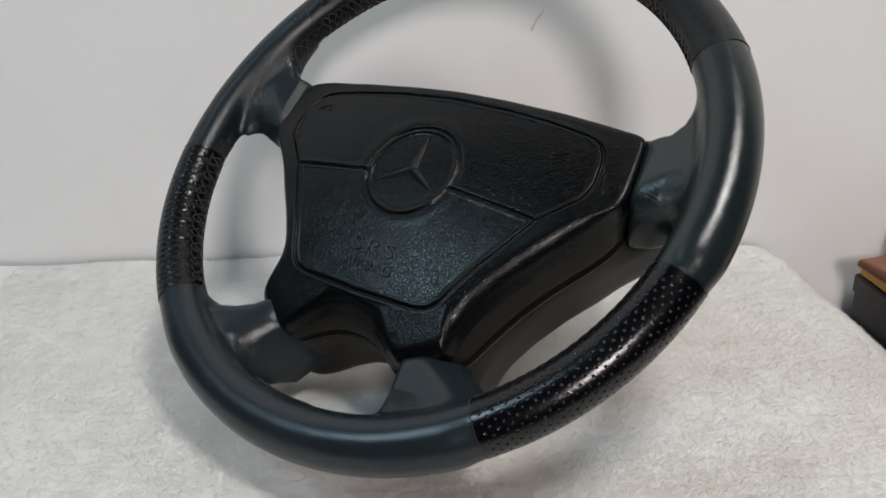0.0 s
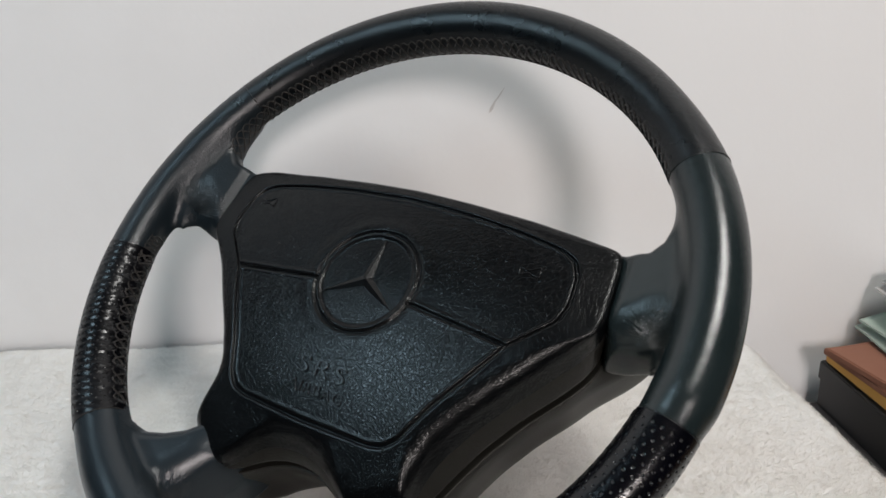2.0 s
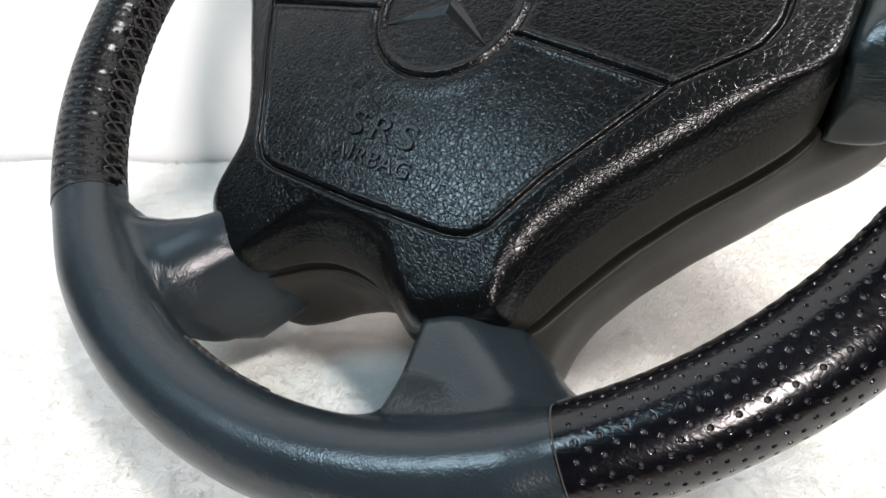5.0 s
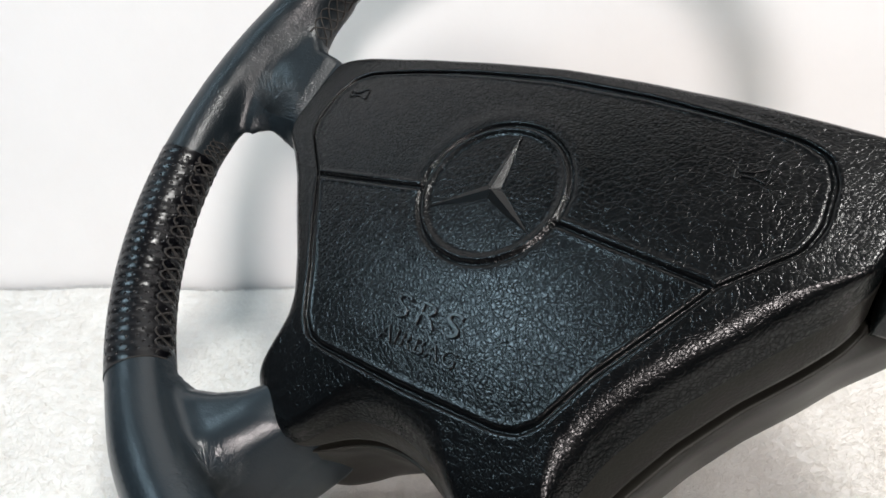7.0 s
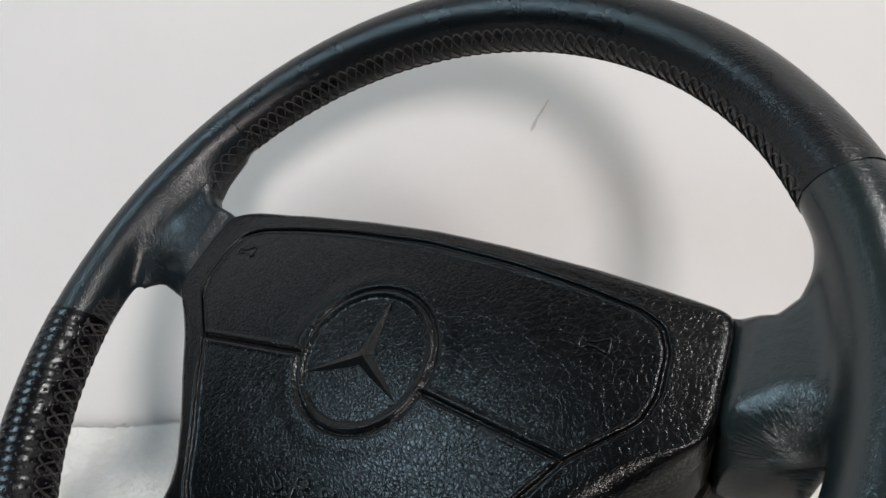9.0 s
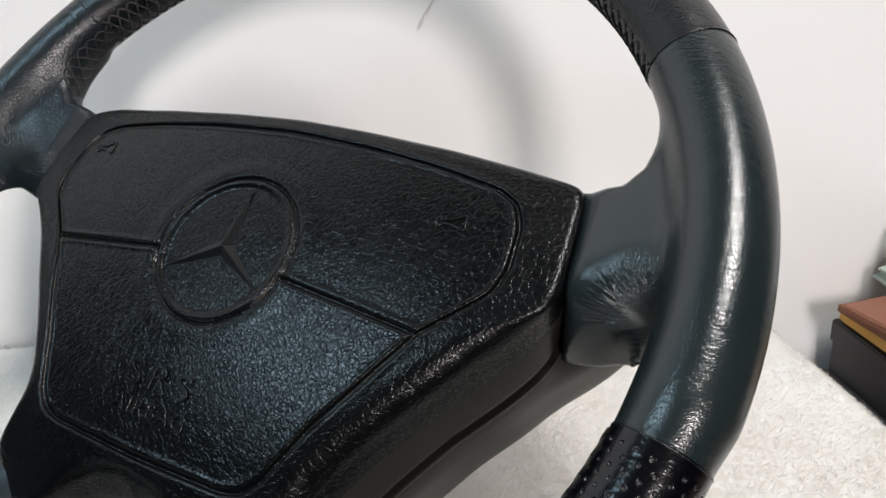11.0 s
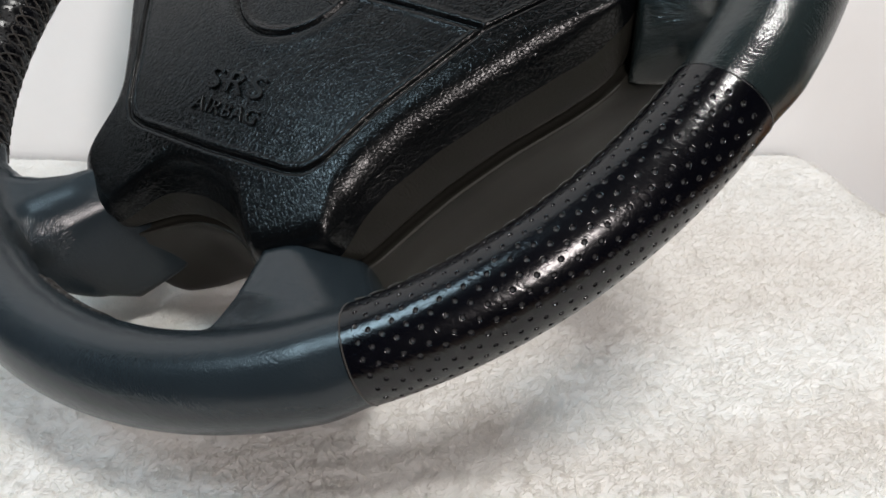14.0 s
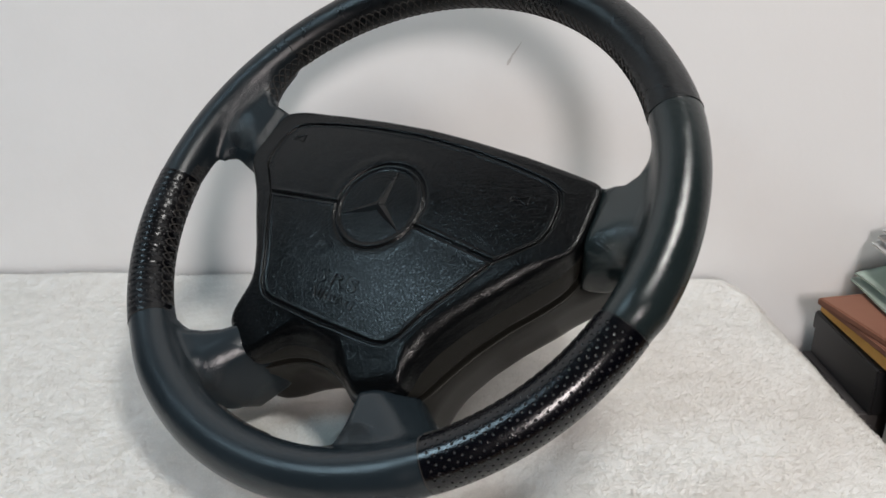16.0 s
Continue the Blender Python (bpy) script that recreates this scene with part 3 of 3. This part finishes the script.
SIDE_LEFT = SIDE[:7] + [(126, 12), (122, -4), (112, -15), (97, -36), (86, -51), (77, -67), (73, -79), (74, -91), (75, -104), (67, -111), (55, -118.5), (42, -120)] + SIDE[-4:]
BODY = [(0, 66), (36, 65), (76, 62), (105, 58.5), (124, 55.5), (137, 53), (147, 46), (151, 32), (148, 20), (140, 8), (130, -3), (125, -9), (117, -21), (103, -39), (90, -59.5), (81, -78), (78, -91), (78, -100), (78, -113), (66, -127), (53, -131), (43, -122), (33, -113.5), (18, -105), (0, -101.5)]
BODY_LEFT = [(0, 66), (30, 64), (50, 58), (56, 50), (58, 42), (60, 36), (62, 12), (70, -3), (84, -20), (98, -46), (91, -68), (81, -86)] + BODY[-9:]
LINE = [(0, 57), (42, 55), (74, 51.5), (98, 47.5), (107, 43), (111.5, 34), (113, 18), (110.5, 8), (91, -12), (78, -34), (66, -53), (56, -73), (50, -79), (42, -81), (0, -82)]
PADC = np.array((0.0, -10.0))


def radius_of(poly, theta, soft):
    """Distance from the pad's middle to a mirrored outline, direction by direction, with softened corners."""
    pts = np.array(poly + [(-x_, y_) for x_, y_ in reversed(poly[1:-1])], float) - PADC
    nxt = np.roll(pts, -1, 0)
    th = np.linspace(-math.pi, math.pi, 2880, endpoint=False)
    d_ = np.stack([np.cos(th), np.sin(th)], 1)
    best = np.zeros(len(th))
    for a, b in zip(pts, nxt):
        e = b - a
        den = d_[:, 0] * e[1] - d_[:, 1] * e[0]
        r_ = (a[0] * e[1] - a[1] * e[0]) / np.where(np.abs(den) < 1e-9, 1e-9, den)
        s_ = (a[0] * d_[:, 1] - a[1] * d_[:, 0]) / np.where(np.abs(den) < 1e-9, 1e-9, den)
        ok = (r_ > 0) & (s_ >= -1e-6) & (s_ <= 1 + 1e-6)
        best = np.where(ok, np.maximum(best, r_), best)
    w_ = np.exp(-0.5 * (np.arange(-40, 41) / (soft * 8)) ** 2)
    w_ /= w_.sum()
    best = np.convolve(np.concatenate([best[-40:], best, best[:40]]), w_, "valid")
    return np.interp((theta + math.pi) % (2 * math.pi) - math.pi, np.append(th, math.pi), np.append(best, best[0]))


def dome(u, v):
    return -0.00030 * u * u - np.where(v < 0, 0.00105, 0.0009) * v * v + 0.4


def segment_distance(u, v, a, b):
    e = np.array(b, float) - a
    t_ = np.clip(((u - a[0]) * e[0] + (v - a[1]) * e[1]) / (e @ e), 0, 1)
    return np.hypot(u - a[0] - e[0] * t_, v - a[1] - e[1] * t_)


def side_depth(th):
    """How far back the pad's side reaches: to one plane, but less beside the upper spoke on the far side."""
    a = np.degrees(np.arcsin(np.sin(th)))
    return -31.0 + np.where(np.cos(th) < 0, np.interp(a, (-5, 12, 32, 50, 90), (0, 8, 17, 0, 0)), 0)


def side_radius(th):
    return np.where(np.cos(th) > 0, radius_of(SIDE, th, 1.6), radius_of(SIDE_LEFT, th, 2.2))


def groove(g):
    """A pressed line with slightly raised lips."""
    return -1.4 * np.exp(-(g / 0.85) ** 4) + 0.25 * np.exp(-((g - 2.2) / 0.9) ** 2)


def pad_mesh():
    """Rings from the middle outwards: the domed face, the rolled shoulder, the straight side and its tucked foot."""
    K = 1080
    th = np.linspace(0, 2 * math.pi, K, endpoint=False)
    r0 = np.where(np.cos(th) > 0, radius_of(FACE, th, 1.0), radius_of(FACE_LEFT, th, 1.5))
    r1, rl = side_radius(th), radius_of(LINE, th, 0.8)
    end = np.exp(-((np.abs(r0 * np.cos(th)) - 131) / 9) ** 2) * np.clip((np.sin(th) + 0.02) / 0.1, 0, 1)
    deep = side_depth(th)

    def detail(r_):
        u, v = PADC[0] + r_ * np.cos(th), PADC[1] + r_ * np.sin(th)
        e_ = np.hypot(u, v)
        n_ = groove(np.abs(r_ - rl) * 0.93) + groove(segment_distance(np.abs(u), v, (31.0, -6.5), (89.0, -12.3)))
        return n_ - 1.5 * np.exp(-((e_ - 31.6) / 0.8) ** 4) + 0.6 * np.exp(-((e_ - 29.6) / 1.0) ** 4) - 0.7 / (1 + np.exp((e_ - 27.8) / 0.25)) + 0.35 * np.exp(-((e_ - 36) / 4.0) ** 2)

    def ring(r_, n_):
        return np.stack([PADC[0] + r_ * np.cos(th), PADC[1] + r_ * np.sin(th), n_], 1)

    def face(r_):
        return dome(PADC[0] + r_ * np.cos(th), PADC[1] + r_ * np.sin(th))

    width = np.minimum(10.0 - 6.0 * end, np.maximum(r0 - rl - 3.0, 2.5))
    inner = r0 - width
    rings = []
    stops = [(0.03 + 0.97 * q_) * (rl - 4) for q_ in np.linspace(0, 1, 100)] + [np.minimum(rl + d_, inner) for d_ in np.arange(-3.7, 2.9, 0.3)]
    stops += [np.minimum(rl + 2.8, inner) + (inner - np.minimum(rl + 2.8, inner)) * q_ for q_ in (0.33, 0.66, 1.0)]
    for r_ in stops:
        rings.append(ring(r_, face(r_) + detail(r_)))
    n1 = face(r0)
    share = np.clip((9.0 - 5.0 * end) / np.hypot(r1 - r0, deep - n1), 0.05, 0.6)
    r2, n2 = r0 + (r1 - r0) * share, n1 + (deep - n1) * share
    n_in = face(inner)
    for q_ in np.linspace(0, 1, 19)[1:]:
        a_, b_, c_ = (1 - q_) ** 2, 2 * q_ * (1 - q_), q_ * q_
        r_ = a_ * inner + b_ * r0 + c_ * r2
        rings.append(ring(r_, a_ * n_in + b_ * n1 + c_ * n2 + detail(r_) * (1 - q_) ** 2))
    shoulder = len(rings)
    for q_ in np.concatenate([np.linspace(0.08, 0.94, 12), [0.97, 0.985, 1.0]]):
        tuck = 2.2 * max(0.0, (q_ - 0.94) / 0.06) ** 2
        belly = 0.9 * math.sin(math.pi * q_)
        rings.append(ring(r2 + (r1 - r2) * q_ + belly - tuck, n2 + (deep - n2) * q_))
    rings.append(ring(r1 - 8, deep - 0.4))
    v_ = np.concatenate(rings) / 1000
    f2 = grid_faces(len(rings), K, True)[:, ::-1]
    hub = len(v_)
    v_ = np.vstack([v_, [(0, -0.010, dome(0, -10.0) / 1000 - 0.0006)]])
    j = np.arange(K)
    faces = [tuple(q) for q in f2] + [(hub, int(a), int((a + 1) % K)) for a in j]
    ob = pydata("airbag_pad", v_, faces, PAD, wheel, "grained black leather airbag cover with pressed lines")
    # the side below the shoulder gets the colour with towel bounce painted in
    ob.data.materials.append(PAD_BOUNCE)
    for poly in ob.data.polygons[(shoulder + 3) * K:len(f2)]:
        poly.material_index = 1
    return ob


pad = pad_mesh()


def cover_mesh():
    """The plastic bowl behind the pad: a lip under the pad's foot, a straight wall and a rounded back."""
    K = 540
    th = np.linspace(0, 2 * math.pi, K, endpoint=False)
    r1 = side_radius(th)
    rb = np.where(np.cos(th) > 0, radius_of(BODY, th, 1.5), radius_of(BODY_LEFT, th, 1.5))
    rings = []
    lip = side_depth(th)
    for down, off in ((-3.2, -10), (4.0, -9.5), (6.0, -4.5), (4.4, 0.0), (4.0, 0.6), (4.2, 1.2), (5.0, 1.6)):
        rings.append(np.stack([(r1 + off) * np.cos(th), PADC[1] + (r1 + off) * np.sin(th), lip - down], 1))
    for n_, mix, off in ((-38, 0.5, 0), (-42, 1, 1.6), (-52, 1, 1.0), (-64, 1, 0.5), (-72, 1, 0), (-76, 1, -1), (-79, 1, -4), (-80, 1, -9), (-80.5, 1, -26), (-88, 1, -34), (-92, 1, -42), (-93, 1, -60)):
        r_ = np.maximum(r1 + (rb - r1) * mix + off, 8)
        rings.append(np.stack([r_ * np.cos(th), PADC[1] + r_ * np.sin(th), n_ - 15 * np.clip((n_ + 45) / -30, 0, 1) * np.clip((-np.degrees(np.arcsin(np.sin(th))) - 58) / 12, 0, 1)], 1))
    v_ = np.concatenate(rings) / 1000
    f_ = [tuple(q) for q in grid_faces(len(rings), K, True)[:, ::-1]]
    f_.append(tuple(range((len(rings) - 1) * K, len(rings) * K)))
    return pydata("hub_cover", v_, f_, PLASTIC, wheel, "smooth black plastic cover behind the airbag pad")


cover_mesh()


# ---- emblem, lettering and horn symbols on the pad ----
def emblem():
    v_, f_ = [], []
    for k_ in range(3):
        a = math.radians(90 + 120 * k_)
        d = np.array((math.cos(a), math.sin(a)))
        s_ = np.array((-d[1], d[0]))
        i0 = len(v_)
        tip_, root = d * 27.0, d * 0.0
        lft, rgt = (d * 2.3 + s_ * 3.6), (d * 2.3 - s_ * 3.6)
        z0 = dome(*(d * 14)) - 0.75
        for q, z in ((tip_, z0), (lft, -0.5), (root, 1.2), (rgt, -0.5), (d * 26.5, z0 + 0.35)):
            v_.append((q[0] / 1000, q[1] / 1000, z / 1000))
        f_ += [(i0, i0 + 4, i0 + 1), (i0 + 4, i0 + 2, i0 + 1), (i0, i0 + 3, i0 + 4), (i0 + 4, i0 + 3, i0 + 2)]
    me = pydata("emblem", v_, [tuple(reversed(q)) for q in f_], LETTER, pad, "raised three-armed emblem in a ring", False)
    return me


emblem()


def lettering(text, size, u, v, lift, spread, wide):
    cu = bpy.data.curves.new("lettering", "FONT")
    cu.body, cu.size, cu.align_x, cu.extrude, cu.bevel_depth = text, size, "CENTER", 0.0002, 0.00025
    cu.space_character, cu.offset = spread, -0.00018
    tmp = new("lettering_curve", cu)
    me = bpy.data.meshes.new_from_object(tmp.evaluated_get(bpy.context.evaluated_depsgraph_get()))
    bpy.data.objects.remove(tmp)
    n_ = dome(u * 1000, (v + size * 0.35) * 1000) / 1000
    tilt = 2 * 0.00105 * (v + size * 0.35) * 1000
    me.transform(Matrix.Translation((u, v, n_ + lift)) @ Matrix.Rotation(math.atan(-tilt), 4, "X") @ Matrix.Diagonal((wide, 1, 1, 1)))
    me.materials.clear()
    ob = finish("lettering", me, LETTER, pad, "raised letters reading " + text, False)
    return ob


lettering("SRS", 0.0134, 0.0, -0.0592, 0.0, 1.22, 1.40)
lettering("AIRBAG", 0.0085, 0.0015, -0.0690, 0.0, 1.12, 1.13)


def horn_symbol(u, v, turn):
    """A small raised trumpet, drawn as a rounded ridge round its bell, tube and mouth."""
    outline = [(-5.4, -1.6), (-4.4, -1.9), (-3.2, -0.9), (0.4, -1.0), (3.0, -2.2), (5.0, -3.1), (5.6, -2.6), (5.6, 2.6), (5.0, 3.1), (3.0, 2.2), (0.4, 1.0), (-3.2, 0.9), (-4.4, 1.9), (-5.4, 1.6)]
    c_, s_ = math.cos(radians(turn)), math.sin(radians(turn))
    path = []
    for (a, b), (a2, b2) in zip(outline, outline[1:] + outline[:1]):
        for q_ in (0, 0.34, 0.67):
            x_, y_ = a + (a2 - a) * q_, b + (b2 - b) * q_
            x_, y_ = u + x_ * c_ - y_ * s_, v + x_ * s_ + y_ * c_
            path.append((x_ / 1000, y_ / 1000, (dome(x_, y_) + 0.12) / 1000))
    return tube_mesh("horn_symbol", path, 0.00042, LETTER, pad, "small raised horn symbol", closed=True)


horn_symbol(-98, 34, 8), horn_symbol(87, 30, 8)

# ---- the stack of stationery beside the table ----


def slab(name, x0, x1, y0, y1, z0, z1, mat, label, category, turn=0.0, bevel=0.002):
    ob = box(name, x1 - x0, y1 - y0, z1 - z0, mat, None, bevel)
    ob.matrix_world = pose((x0 + x1) / 2, (y0 + y1) / 2, (z0 + z1) / 2, 0, 0, turn)
    return tagged(ob, label, category)


slab("low_cabinet", 0.385, 0.80, 0.106, 0.214, -0.75, -0.135, GREYCARD, "dark low cabinet standing beside the table", "cabinet")
slab("grey_box", 0.366, 0.66, 0.104, 0.210, -0.135, -0.060, GREYCARD, "dark grey flat box under a black box", "box", 2)
black_box = slab("black_box", 0.374, 0.66, 0.102, 0.209, -0.060, -0.018, DARKCARD, "black flat box in a stack", "box", 3)
box("lid", 0.2885, 0.1095, 0.018, DARKCARD, black_box, 0.0015, (0, 0, 0.014))
slab("storage_box", 0.388, 0.62, -0.06, 0.090, -0.75, -0.0175, PALE, "tall pale grey storage box beside a black box", "box", 1)
slab("orange_notepad", 0.379, 0.63, 0.01, 0.208, -0.016, -0.003, ORANGE, "orange paper pad on a black box", "notepad", 4)
slab("brown_folder", 0.376, 0.64, 0.02, 0.208, -0.003, 0.003, BROWN, "brown card folder on an orange pad", "folder", 8, 0.001)
slab("brown_envelope", 0.378, 0.60, 0.03, 0.206, 0.003, 0.009, BROWN, "brown paper envelope on a brown folder", "envelope", 14, 0.001)


def sliver(name, x, z, length, width, turn, mat, label):
    """A thin scuff on the wall."""
    bm = bmesh.new()
    ring_ = [bm.verts.new((length / 2 * math.cos(a) * (1 + 0.1 * math.sin(5 * a)), width / 2 * math.sin(a) * (1 + 0.3 * math.cos(3 * a)), 0)) for a in np.linspace(0, 2 * math.pi, 14)[:-1]]
    top = bmesh.ops.extrude_face_region(bm, geom=[bm.faces.new(ring_)])
    bmesh.ops.translate(bm, vec=(0, 0, 0.0004), verts=[e for e in top["geom"] if isinstance(e, bmesh.types.BMVert)])
    bmesh.ops.recalc_face_normals(bm, faces=bm.faces[:])
    ob = part(name, bm, mat, bpy.data.objects["wall_north"], label, False)
    ob.matrix_world = Matrix.Translation((x, WALL_Y - 0.0001, z)) @ Matrix.Rotation(radians(90), 4, "X") @ Matrix.Rotation(radians(turn), 4, "Z")
    return ob


SCUFF = material("scuff", (0.58, 0.55, 0.53), 0.8)
sliver("scuff_mark", 0.0885, 0.2245, 0.014, 0.0012, 55, SCUFF, "thin grey scuff on the wall")
sliver("scuff_mark", 0.0825, 0.2155, 0.012, 0.0022, 62, SCUFF, "thin grey scuff on the wall")



def folded(name, x0, x1, y0, y1, z, rise, layers, mat, label, category, seed):
    """Loose folded sheets, one over the other, lifting towards one side."""
    thing = tagged(new(name), label, category)
    for k_ in range(layers):
        us, vs = np.linspace(0, 1, 40), np.linspace(0, 1, 30)
        gu, gv = np.meshgrid(us, vs, indexing="ij")
        wob = np.array([[noise.noise(Vector((a * 3.1 + seed, b * 2.7, k_ * 1.7))) for b in vs] for a in us])
        x_ = x0 + k_ * 0.006 + (x1 - x0) * gu + 0.012 * (gv - 0.5) * math.sin(seed + k_)
        y_ = y0 + (y1 - y0) * gv - 0.02 * k_ * (gu < 0.2) * (0.2 - gu)
        z_ = z + k_ * rise / layers + rise * 1.3 * np.sin(np.clip(gu * 1.3, 0, 1) * math.pi / 2) * (0.4 + 0.6 * gv) + 0.012 * wob * np.clip(gu * 4, 0.2, 1)
        top = np.stack([x_, y_, z_], -1).reshape(-1, 3)
        low_ = top - np.array([0, 0, 0.0016])
        f_ = grid_faces(40, 30)
        rim_ = [0 * 30 + b for b in range(30)] + [a * 30 + 29 for a in range(1, 40)] + [39 * 30 + b for b in range(28, -1, -1)] + [a * 30 for a in range(38, 0, -1)]
        m_ = len(top)
        edge_ = [(a, b, b + m_, a + m_) for a, b in zip(rim_, rim_[1:] + rim_[:1])]
        pydata("layer", np.concatenate([top, low_]), [tuple(q) for q in f_] + [tuple(q[::-1] + m_) for q in f_] + edge_, mat, thing)
    return thing


folded("green_cloth", 0.398, 0.62, 0.04, 0.207, 0.014, 0.018, 2, GREEN, "pale green folded cloth on a brown envelope", "cloth", 3.0)
folded("grey_cloth", 0.404, 0.64, 0.05, 0.206, 0.052, 0.020, 3, PALE, "pale grey crumpled cloth on a green cloth", "cloth", 8.0)
